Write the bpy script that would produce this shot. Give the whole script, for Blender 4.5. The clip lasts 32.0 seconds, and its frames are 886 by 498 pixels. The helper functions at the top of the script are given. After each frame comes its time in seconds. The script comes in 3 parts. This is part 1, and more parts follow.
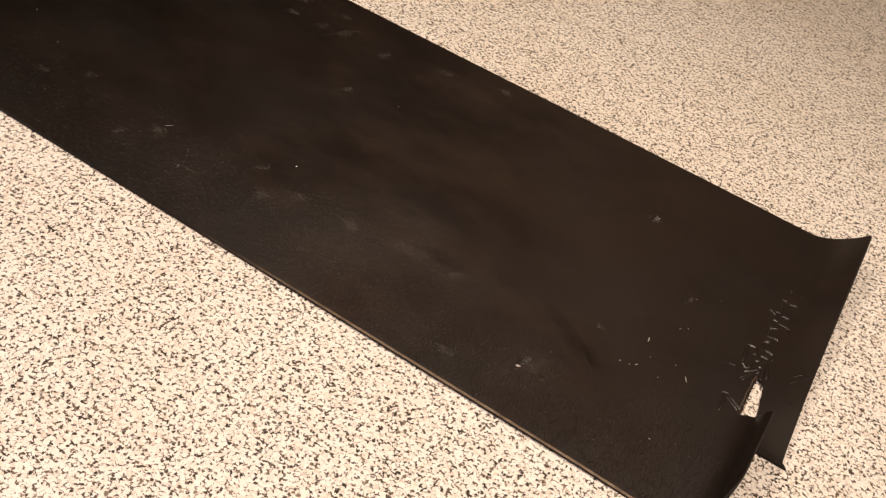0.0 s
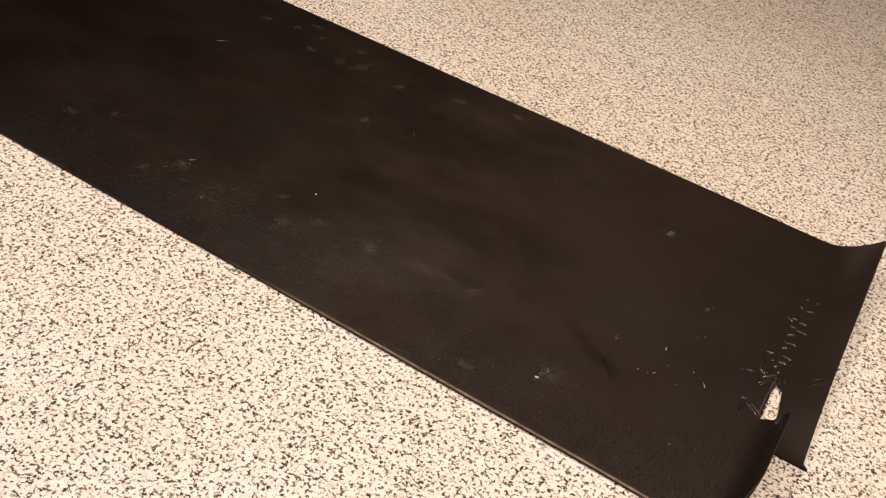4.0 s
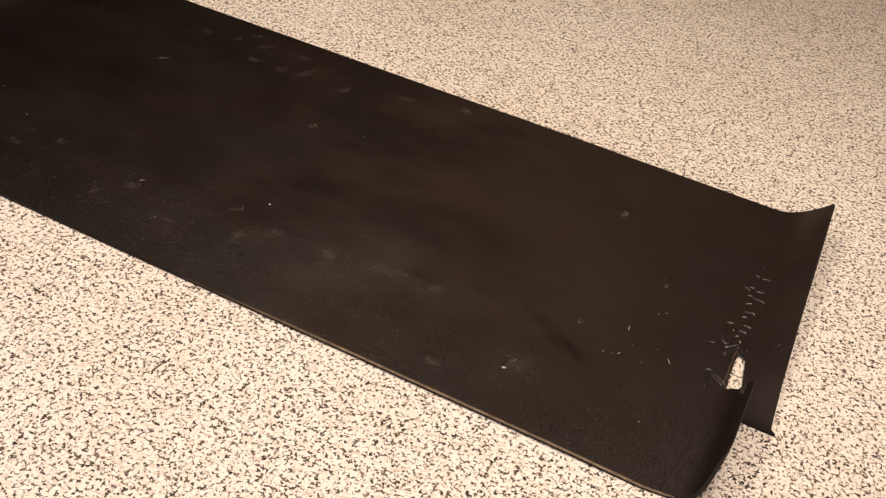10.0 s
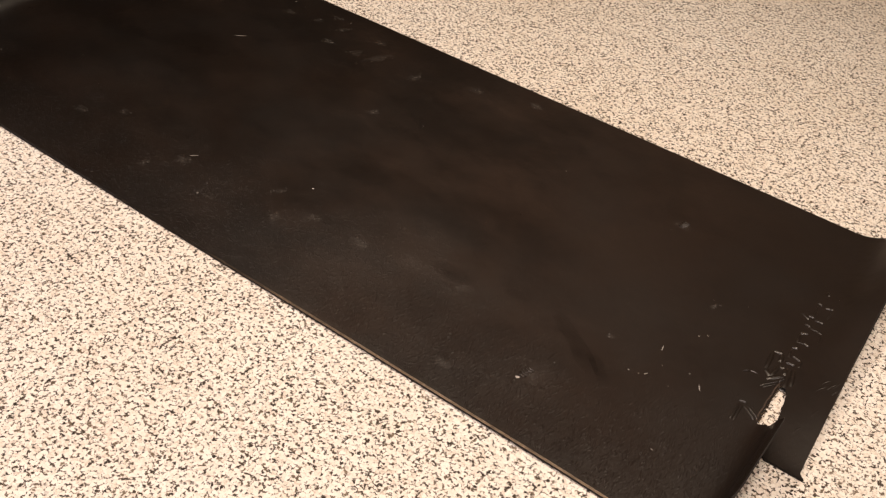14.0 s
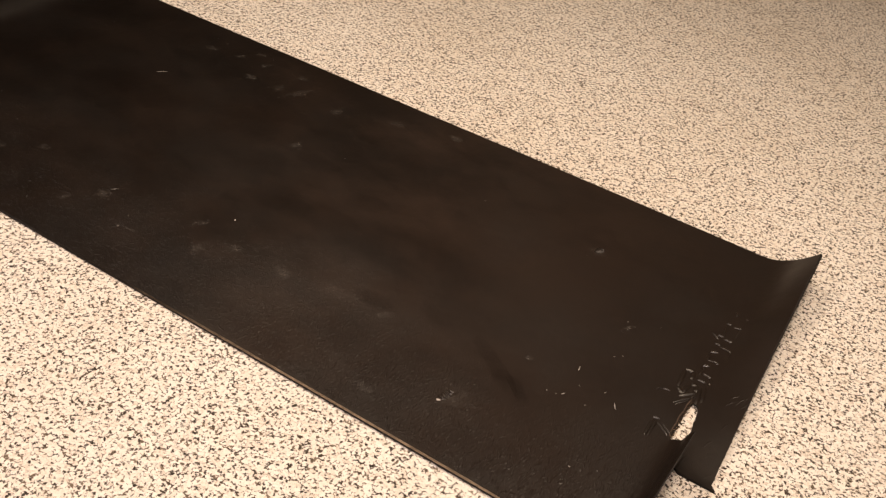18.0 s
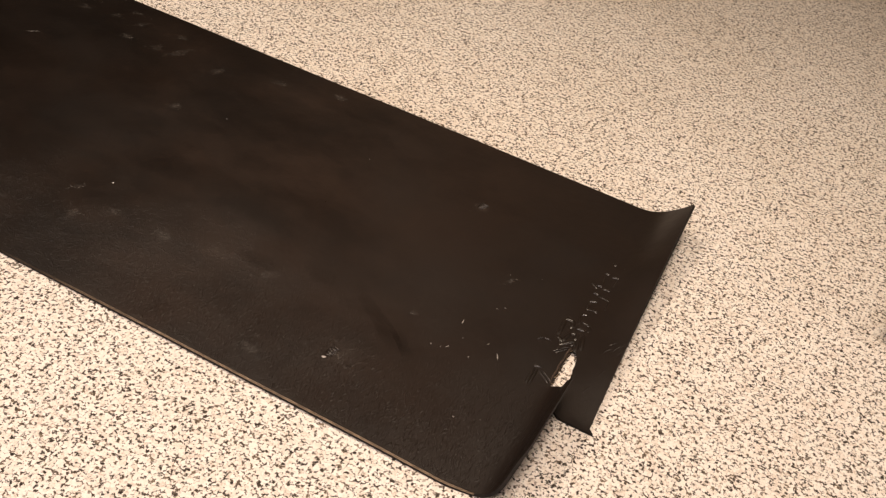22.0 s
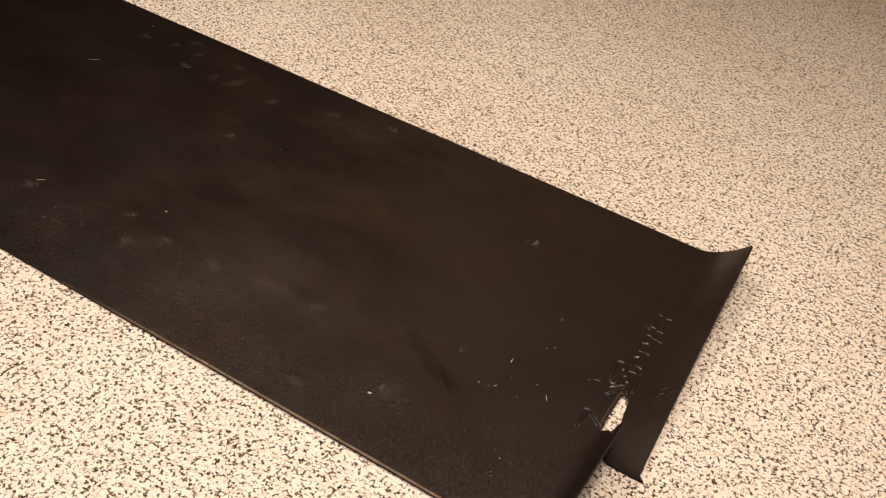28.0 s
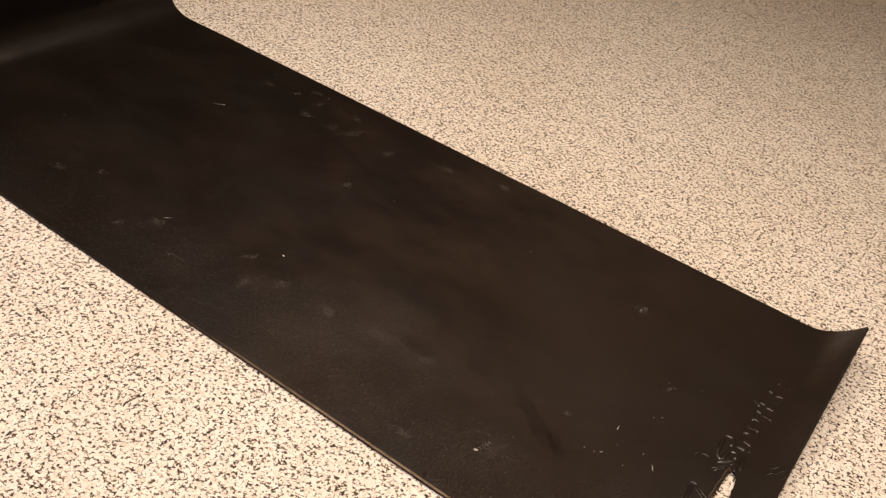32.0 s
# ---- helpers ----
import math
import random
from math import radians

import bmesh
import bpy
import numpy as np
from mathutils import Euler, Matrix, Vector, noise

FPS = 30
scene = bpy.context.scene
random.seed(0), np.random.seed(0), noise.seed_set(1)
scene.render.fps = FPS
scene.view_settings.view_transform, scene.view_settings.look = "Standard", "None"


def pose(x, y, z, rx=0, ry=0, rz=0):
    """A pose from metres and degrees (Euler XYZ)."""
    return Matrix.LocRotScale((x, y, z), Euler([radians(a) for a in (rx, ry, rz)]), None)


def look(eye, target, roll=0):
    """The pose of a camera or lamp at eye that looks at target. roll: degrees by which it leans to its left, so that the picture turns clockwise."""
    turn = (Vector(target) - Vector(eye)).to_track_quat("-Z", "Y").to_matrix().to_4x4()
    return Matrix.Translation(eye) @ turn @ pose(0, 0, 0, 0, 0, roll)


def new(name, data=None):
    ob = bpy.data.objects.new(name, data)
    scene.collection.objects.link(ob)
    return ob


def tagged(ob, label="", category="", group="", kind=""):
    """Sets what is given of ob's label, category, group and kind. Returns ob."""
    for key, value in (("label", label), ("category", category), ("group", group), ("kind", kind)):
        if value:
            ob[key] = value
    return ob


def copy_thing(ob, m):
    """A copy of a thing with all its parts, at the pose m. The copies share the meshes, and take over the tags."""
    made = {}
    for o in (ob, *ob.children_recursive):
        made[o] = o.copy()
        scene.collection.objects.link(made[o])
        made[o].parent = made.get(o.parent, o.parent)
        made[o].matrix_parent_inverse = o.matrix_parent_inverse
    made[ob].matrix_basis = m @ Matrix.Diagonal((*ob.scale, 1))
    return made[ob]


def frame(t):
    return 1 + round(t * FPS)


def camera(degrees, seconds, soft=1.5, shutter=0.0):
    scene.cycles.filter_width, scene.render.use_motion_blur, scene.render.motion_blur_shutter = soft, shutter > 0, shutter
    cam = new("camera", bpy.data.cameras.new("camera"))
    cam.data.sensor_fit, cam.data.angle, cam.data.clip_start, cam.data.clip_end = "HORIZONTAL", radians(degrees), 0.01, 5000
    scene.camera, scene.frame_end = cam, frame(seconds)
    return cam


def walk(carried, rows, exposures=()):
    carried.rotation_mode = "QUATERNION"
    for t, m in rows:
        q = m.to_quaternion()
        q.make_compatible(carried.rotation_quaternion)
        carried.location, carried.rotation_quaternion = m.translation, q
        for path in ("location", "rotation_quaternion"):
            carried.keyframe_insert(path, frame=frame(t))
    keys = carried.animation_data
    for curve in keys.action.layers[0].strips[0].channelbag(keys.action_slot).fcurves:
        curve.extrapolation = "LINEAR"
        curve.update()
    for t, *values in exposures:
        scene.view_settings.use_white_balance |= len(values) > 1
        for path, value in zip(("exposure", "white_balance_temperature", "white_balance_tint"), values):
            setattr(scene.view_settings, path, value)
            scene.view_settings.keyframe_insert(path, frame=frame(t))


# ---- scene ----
cam = camera(48.0, 32.0, soft=1.27)
PATH = [
    (0, (-0.111, -1.034, 1.201), (-0.674, 0.384, -0.092), 15.4),
    (0.5, (-0.069, -1.063, 1.182), (-0.597, 0.362, -0.119), 14.7),
    (1, (-0.064, -1.067, 1.195), (-0.646, 0.366, -0.072), 13.7),
    (1.5, (-0.052, -1.063, 1.199), (-0.695, 0.377, -0.031), 11.3),
    (2, (-0.057, -1.072, 1.208), (-0.719, 0.386, 0.009), 11.2),
    (2.5, (-0.08, -1.083, 1.194), (-0.726, 0.338, -0.056), 12.0),
    (3, (-0.078, -1.078, 1.201), (-0.753, 0.33, -0.049), 11.7),
    (3.5, (-0.063, -1.075, 1.208), (-0.726, 0.344, -0.037), 11.2),
    (4, (-0.056, -1.074, 1.198), (-0.711, 0.355, -0.04), 11.4),
    (4.5, (-0.095, -1.071, 1.193), (-0.851, 0.299, -0.053), 9.5),
    (6.5, (-0.098, -1.082, 1.205), (-0.793, 0.338, -0.02), 9.7),
    (7, (-0.082, -1.075, 1.201), (-0.741, 0.358, -0.03), 9.4),
    (7.5, (-0.06, -1.075, 1.205), (-0.648, 0.389, -0.025), 9.8),
    (8, (-0.047, -1.073, 1.213), (-0.631, 0.405, -0.002), 8.8),
    (8.5, (-0.047, -1.077, 1.202), (-0.657, 0.397, -0.004), 9.1),
    (9, (-0.033, -1.071, 1.199), (-0.65, 0.39, -0.02), 8.3),
    (9.5, (-0.035, -1.073, 1.203), (-0.607, 0.383, -0.044), 8.7),
    (10, (-0.045, -1.073, 1.207), (-0.634, 0.387, -0.027), 8.2),
    (10.5, (-0.047, -1.074, 1.209), (-0.639, 0.394, -0.014), 9.1),
    (11, (-0.05, -1.072, 1.209), (-0.627, 0.41, -0.004), 10.8),
    (11.5, (-0.035, -1.071, 1.209), (-0.574, 0.421, -0.01), 11.8),
    (12, (-0.016, -1.066, 1.199), (-0.514, 0.43, -0.031), 10.7),
    (12.5, (-0.001, -1.058, 1.193), (-0.59, 0.41, -0.03), 6.4),
    (13, (-0.009, -1.029, 1.207), (-0.669, 0.408, -0.017), 7.8),
    (13.5, (0.074, -0.945, 1.213), (-0.723, 0.396, -0.038), 7.1),
    (14, (0.108, -0.908, 1.197), (-0.725, 0.385, -0.081), 6.0),
    (14.5, (0.117, -0.896, 1.191), (-0.746, 0.385, -0.08), 5.4),
    (16.5, (0.111, -0.898, 1.194), (-0.743, 0.416, -0.049), 4.1),
    (17, (0.114, -0.904, 1.206), (-0.706, 0.451, -0.015), 5.7),
    (17.5, (0.127, -0.917, 1.208), (-0.651, 0.458, -0.019), 8.0),
    (18, (0.15, -0.932, 1.202), (-0.606, 0.477, 0.001), 7.9),
    (18.5, (0.184, -0.947, 1.176), (-0.461, 0.48, -0.067), 8.3),
    (19, (0.161, -0.939, 1.204), (-0.553, 0.5, 0.012), 7.8),
    (19.5, (0.145, -0.936, 1.201), (-0.621, 0.454, -0.017), 8.5),
    (20, (0.142, -0.932, 1.214), (-0.695, 0.45, 0.036), 7.3),
    (20.5, (0.175, -0.941, 1.206), (-0.566, 0.484, 0.014), 7.5),
    (21, (0.179, -0.934, 1.209), (-0.46, 0.53, 0.004), 8.4),
    (21.5, (0.191, -0.933, 1.203), (-0.435, 0.532, -0.007), 9.1),
    (22, (0.186, -0.931, 1.209), (-0.369, 0.54, -0.026), 11.1),
    (22.5, (0.16, -0.935, 1.19), (-0.431, 0.509, -0.061), 10.4),
    (23, (0.164, -0.925, 1.194), (-0.508, 0.485, -0.056), 7.8),
    (23.5, (0.153, -0.905, 1.192), (-0.533, 0.46, -0.099), 8.5),
    (24, (0.178, -0.903, 1.204), (-0.497, 0.484, -0.069), 9.3),
    (24.5, (0.199, -0.923, 1.193), (-0.324, 0.521, -0.088), 12.3),
    (25, (0.185, -0.918, 1.196), (-0.331, 0.558, -0.051), 11.5),
    (25.5, (0.181, -0.916, 1.205), (-0.422, 0.553, -0.01), 9.9),
    (27.5, (0.166, -0.912, 1.204), (-0.472, 0.561, 0.011), 10.4),
    (28, (0.174, -0.907, 1.206), (-0.492, 0.543, 0.0), 10.0),
    (28.5, (0.169, -0.917, 1.206), (-0.447, 0.543, -0.013), 11.1),
    (29, (0.162, -0.929, 1.206), (-0.484, 0.522, -0.011), 11.5),
    (29.5, (0.142, -0.934, 1.213), (-0.542, 0.503, 0.001), 12.6),
    (30, (0.128, -0.943, 1.213), (-0.618, 0.487, 0.032), 11.3),
    (30.5, (0.111, -0.94, 1.216), (-0.686, 0.457, 0.027), 11.9),
    (31, (0.091, -0.939, 1.228), (-0.781, 0.425, 0.054), 11.2),
    (31.5, (0.125, -0.936, 1.233), (-0.722, 0.463, 0.081), 10.6),
    (32, (0.123, -0.949, 1.219), (-0.716, 0.458, 0.072), 10.0),
]
BALANCE = ((0, 6430), (2, 6450), (4, 6240), (7, 6305), (10, 6335), (13, 6420), (14.5, 6305), (17, 6500), (19, 6705), (21, 6520), (23, 6330), (25, 6420), (28, 6595), (30, 6540), (32, 6565))
walk(cam, [(t, look(eye, target, roll)) for t, eye, target, roll in PATH], [(t, 0.0, kelvin, 10.0) for t, kelvin in BALANCE])

# ---- light ----
world = bpy.data.worlds.new("world")
scene.world = world
world.use_nodes = True
world.node_tree.nodes["Background"].inputs[0].default_value = (1.0, 0.85, 0.68, 1)
world.node_tree.nodes["Background"].inputs[1].default_value = 0.02

ROOM_H = 2.42
# unseen lamps: overhead light is inferred, their number, places and tints are made up
LAMPS = ((-1.5, 0.7), (0.05, 0.7), (1.6, 0.7), (-1.5, -1.3), (0.05, -1.3), (1.6, -1.3))
for lx, ly in LAMPS:
    lamp_data = bpy.data.lights.new("assumed_lamp_light", "AREA")
    lamp_data.shape, lamp_data.size = "DISK", 0.8
    # the weak right column is fill for shadows beside the mat's end
    lamp_data.energy = (29.7 if ly > 0 else 35) * {-1.5: 0.9, 0.05: 1.12, 1.6: 0.3 if ly > 0 else 0.05}[lx]
    lamp_data.color = (1.0, 0.86, 0.76) if lx > 1 else (1.0, 0.8, 0.598) if ly > 0 else (1.0, 0.838, 0.78)
    lamp_light = new("assumed_lamp_light", lamp_data)
    lamp_light.matrix_world = pose(lx, ly, ROOM_H - 0.062)
scene.view_settings.exposure = 0.0


# ---- materials ----
def material(name):
    m = bpy.data.materials.new(name)
    m.use_nodes = True
    t = m.node_tree
    return m, t, t.nodes["Principled BSDF"]


def node(t, kind, inputs=(), **attrs):
    n = t.nodes.new(kind)
    for k, v in attrs.items():
        setattr(n, k, v)
    for k, v in dict(inputs).items():
        if hasattr(v, "is_output"):
            t.links.new(v, n.inputs[k])
        else:
            n.inputs[k].default_value = v
    return n


def ramp(t, fac, stops, how="LINEAR"):
    n = node(t, "ShaderNodeValToRGB", {0: fac})
    n.color_ramp.interpolation = how
    e = n.color_ramp.elements
    while len(e) < len(stops):
        e.new(0.5)
    for el, (p, c) in zip(e, stops):
        el.position, el.color = p, (*c, 1)
    return n


def mix(t, fac, a, b, how="MIX"):
    n = node(t, "ShaderNodeMix", {}, data_type="RGBA", blend_type=how)
    for k, v in ((0, fac), (6, a), (7, b)):
        if hasattr(v, "is_output"):
            t.links.new(v, n.inputs[k])
        elif k == 0:
            n.inputs[k].default_value = v
        else:
            n.inputs[k].default_value = (*v, 1)
    return n.outputs[2]


def floor_material():
    """Cream and tan grains of about 7 mm, with broken dark gaps between them and a few dark grains."""
    m, t, b = material("speckled_floor")
    co = node(t, "ShaderNodeTexCoord").outputs["Object"]
    warp = node(t, "ShaderNodeTexNoise", {"Vector": co, "Scale": 210.0, "Detail": 2.0})
    off = node(t, "ShaderNodeVectorMath", {0: warp.outputs["Color"], 1: (0.5, 0.5, 0.5)}, operation="SUBTRACT")
    off = node(t, "ShaderNodeVectorMath", {0: off.outputs[0], "Scale": 0.0085}, operation="SCALE")
    p = node(t, "ShaderNodeVectorMath", {0: co, 1: off.outputs[0]}, operation="ADD").outputs[0]
    grains = node(t, "ShaderNodeTexVoronoi", {"Vector": p, "Scale": 134.0}, voronoi_dimensions="2D")
    edge = node(t, "ShaderNodeTexVoronoi", {"Vector": p, "Scale": 134.0}, voronoi_dimensions="2D", feature="DISTANCE_TO_EDGE")
    key = node(t, "ShaderNodeSeparateColor", {0: grains.outputs["Color"]})
    # the gaps open and close along their length, and more so in some patches
    along = node(t, "ShaderNodeTexNoise", {"Vector": co, "Scale": 126.0, "Detail": 2.5, "Roughness": 0.65})
    patch = node(t, "ShaderNodeTexNoise", {"Vector": co, "Scale": 24.0, "Detail": 2.0})
    both = node(t, "ShaderNodeMath", {0: patch.outputs[0], 1: 0.14, 2: along.outputs[0]}, operation="MULTIPLY_ADD")
    wide = node(t, "ShaderNodeMapRange", {0: both.outputs[0], 1: 0.54, 2: 0.76, 3: -0.13, 4: 0.34})
    gap = node(t, "ShaderNodeMath", {0: edge.outputs[0], 1: wide.outputs[0]}, operation="SUBTRACT")
    gap = node(t, "ShaderNodeMapRange", {0: gap.outputs[0], 1: -0.02, 2: 0.17, 3: 1.0, 4: 0.0})
    chips = node(t, "ShaderNodeTexVoronoi", {"Vector": p, "Scale": 128.0}, voronoi_dimensions="2D")
    pick = node(t, "ShaderNodeSeparateColor", {0: chips.outputs["Color"]})
    rare = node(t, "ShaderNodeMapRange", {0: pick.outputs[1], 1: 0.87, 2: 0.9, 3: 0.0, 4: 1.0})
    body = node(t, "ShaderNodeMapRange", {0: chips.outputs["Distance"], 1: 0.26, 2: 0.42, 3: 1.0, 4: 0.0})
    chip = node(t, "ShaderNodeMath", {0: rare.outputs[0], 1: body.outputs[0]}, operation="MULTIPLY")
    dark = node(t, "ShaderNodeMath", {0: gap.outputs[0], 1: chip.outputs[0]}, operation="MAXIMUM")
    tint = node(t, "ShaderNodeTexNoise", {"Vector": co, "Scale": 240.0, "Detail": 3.0, "Roughness": 0.6})
    tone = node(t, "ShaderNodeMath", {0: key.outputs[0], 1: 0.42, 2: tint.outputs[0]}, operation="MULTIPLY_ADD")
    tone = node(t, "ShaderNodeMapRange", {0: tone.outputs[0], 1: 0.4, 2: 1.05})
    cream = ramp(t, tone.outputs[0], [(0.0, (0.58, 0.49, 0.41)), (0.12, (0.73, 0.645, 0.56)), (0.3, (0.82, 0.745, 0.665)), (0.6, (0.87, 0.81, 0.74)), (1.0, (0.91, 0.86, 0.8))])
    deep = ramp(t, pick.outputs[2], [(0.0, (0.024, 0.017, 0.012)), (0.6, (0.07, 0.05, 0.034)), (1.0, (0.21, 0.16, 0.112))])
    col = mix(t, dark.outputs[0], cream.outputs[0], deep.outputs[0])
    patchy = node(t, "ShaderNodeTexNoise", {"Vector": co, "Scale": 1.6, "Detail": 5.0})
    grime = ramp(t, patchy.outputs[0], [(0.35, (0.93, 0.91, 0.88)), (0.65, (1, 1, 1))])
    t.links.new(mix(t, 1.0, col, grime.outputs[0], "MULTIPLY"), b.inputs["Base Color"])
    b.inputs["Roughness"].default_value = 0.6
    b.inputs["Specular IOR Level"].default_value = 0.18
    h = node(t, "ShaderNodeMath", {0: edge.outputs[0], 1: 0.3}, operation="MINIMUM")
    h = node(t, "ShaderNodeMath", {0: key.outputs[1], 1: 0.3, 2: h.outputs[0]}, operation="MULTIPLY_ADD")
    bump = node(t, "ShaderNodeBump", {"Height": h.outputs[0], "Strength": 0.35, "Distance": 0.003})
    t.links.new(bump.outputs[0], b.inputs["Normal"])
    return m


def rubber_material(name, base, rough, gloss=0.35, grain_depth=0.6):
    m, t, b = material(name)
    co = node(t, "ShaderNodeTexCoord").outputs["Object"]
    big = node(t, "ShaderNodeTexNoise", {"Vector": co, "Scale": 3.5, "Detail": 6.0, "Roughness": 0.6})
    fine = node(t, "ShaderNodeTexNoise", {"Vector": co, "Scale": 60.0, "Detail": 4.0})
    dust = ramp(t, big.outputs[0], [(0.35, tuple(c * 0.95 for c in base)), (0.7, tuple(c * 1.75 for c in base))])
    long = node(t, "ShaderNodeMapping", {"Vector": co, "Rotation": (0, 0, 0.5), "Scale": (3.0, 5.0, 3.0)})
    wipe = node(t, "ShaderNodeTexNoise", {"Vector": long.outputs[0], "Scale": 1.0, "Detail": 7.0, "Roughness": 0.65})
    haze = ramp(t, wipe.outputs[0], [(0.4, (0.85, 0.85, 0.85)), (0.75, (1.6, 1.55, 1.5))])
    col = mix(t, 1.0, mix(t, fine.outputs[0], dust.outputs[0], tuple(c * 1.2 for c in base)), haze.outputs[0], "MULTIPLY")
    # sheen painted into the colour: palest on the middle of the mat, darker at the rolled end and the torn end
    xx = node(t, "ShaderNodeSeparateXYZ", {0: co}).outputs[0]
    sheen_x = node(t, "ShaderNodeMath", {0: wipe.outputs[0], 1: 1.2, 2: xx}, operation="MULTIPLY_ADD")
    sheen_x = node(t, "ShaderNodeMapRange", {0: sheen_x.outputs[0], 1: -1.3, 2: 0.7})
    finish = ramp(t, sheen_x.outputs[0], [(k, (c, c, c)) for k, c in ((0.0, 0.36), (0.4, 0.62), (0.65, 1.02), (0.8, 0.95), (0.95, 0.68))])
    grey = node(t, "ShaderNodeVectorMath", {0: col, 1: finish.outputs[0]}, operation="MULTIPLY")
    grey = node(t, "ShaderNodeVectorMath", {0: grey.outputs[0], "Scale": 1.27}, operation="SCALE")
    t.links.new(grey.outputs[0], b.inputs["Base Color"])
    r = node(t, "ShaderNodeMapRange", {0: big.outputs[0], 1: 0.3, 2: 0.7, 3: rough + 0.13, 4: rough - 0.11})
    t.links.new(r.outputs[0], b.inputs["Roughness"])
    b.inputs["Specular IOR Level"].default_value = gloss
    bend = node(t, "ShaderNodeTexNoise", {"Vector": co, "Scale": 30.0, "Detail": 2.0})
    bend = node(t, "ShaderNodeVectorMath", {0: bend.outputs["Color"], "Scale": 0.012}, operation="SCALE")
    drawn = node(t, "ShaderNodeVectorMath", {0: co, 1: bend.outputs[0]}, operation="ADD").outputs[0]
    turned = node(t, "ShaderNodeMath", {0: big.outputs[0], 1: 1.6, 2: xx}, operation="MULTIPLY_ADD")
    turned = node(t, "ShaderNodeMapRange", {0: turned.outputs[0], 1: -0.15, 2: 0.35, 3: 0.0, 4: 1.0})
    heights = []
    for stretch in ((0.55, 1.25, 1.0), (1.5, 0.3, 1.0)):
        lay = node(t, "ShaderNodeVectorMath", {0: drawn, 1: stretch}, operation="MULTIPLY").outputs[0]
        grain = node(t, "ShaderNodeTexVoronoi", {"Vector": lay, "Scale": 300.0, "Randomness": 1.0}, feature="DISTANCE_TO_EDGE")
        cells = node(t, "ShaderNodeTexVoronoi", {"Vector": lay, "Scale": 300.0, "Randomness": 1.0})
        proud = node(t, "ShaderNodeSeparateColor", {0: cells.outputs["Color"]}).outputs[0]
        proud = node(t, "ShaderNodeMath", {0: proud, 1: 3.0}, operation="POWER")
        proud = node(t, "ShaderNodeMath", {0: proud.outputs[0], 1: 2.6, 2: 0.3}, operation="MULTIPLY_ADD")
        g = node(t, "ShaderNodeMath", {0: grain.outputs[0], 1: 0.25}, operation="MINIMUM")
        heights.append(node(t, "ShaderNodeMath", {0: g.outputs[0], 1: proud.outputs[0]}, operation="MULTIPLY").outputs[0])
    g = node(t, "ShaderNodeMix", {0: turned.outputs[0], 2: heights[0], 3: heights[1]})
    wear = node(t, "ShaderNodeTexNoise", {"Vector": co, "Scale": 45.0, "Detail": 3.0})
    # the grain is worn smooth but for a band along the near side
    yy = node(t, "ShaderNodeSeparateXYZ", {0: co}).outputs[1]
    band = node(t, "ShaderNodeMath", {0: big.outputs[0], 1: 0.5, 2: yy}, operation="MULTIPLY_ADD")
    keep = node(t, "ShaderNodeMapRange", {0: band.outputs[0], 1: 0.38, 2: 0.56, 3: 1.15, 4: 0.04})
    g = node(t, "ShaderNodeMath", {0: g.outputs[0], 1: keep.outputs[0]}, operation="MULTIPLY")
    g = node(t, "ShaderNodeMath", {0: wear.outputs[0], 1: 0.5, 2: g.outputs[0]}, operation="MULTIPLY_ADD")
    bump = node(t, "ShaderNodeBump", {"Height": g.outputs[0], "Strength": grain_depth, "Distance": 0.0015})
    t.links.new(bump.outputs[0], b.inputs["Normal"])
    return m


def plain_material(name, base, rough, scale=4.0, spread=0.12, bump_size=0.0):
    m, t, b = material(name)
    co = node(t, "ShaderNodeTexCoord").outputs["Object"]
    n = node(t, "ShaderNodeTexNoise", {"Vector": co, "Scale": scale, "Detail": 6.0})
    c = ramp(t, n.outputs[0], [(0.3, tuple(x * (1 - spread) for x in base)), (0.7, tuple(min(1, x * (1 + spread)) for x in base))])
    t.links.new(c.outputs[0], b.inputs["Base Color"])
    b.inputs["Roughness"].default_value = rough
    if bump_size:
        fine = node(t, "ShaderNodeTexNoise", {"Vector": co, "Scale": scale * 20, "Detail": 4.0})
        bp = node(t, "ShaderNodeBump", {"Height": fine.outputs[0], "Strength": 0.3, "Distance": bump_size})
        t.links.new(bp.outputs[0], b.inputs["Normal"])
    return m


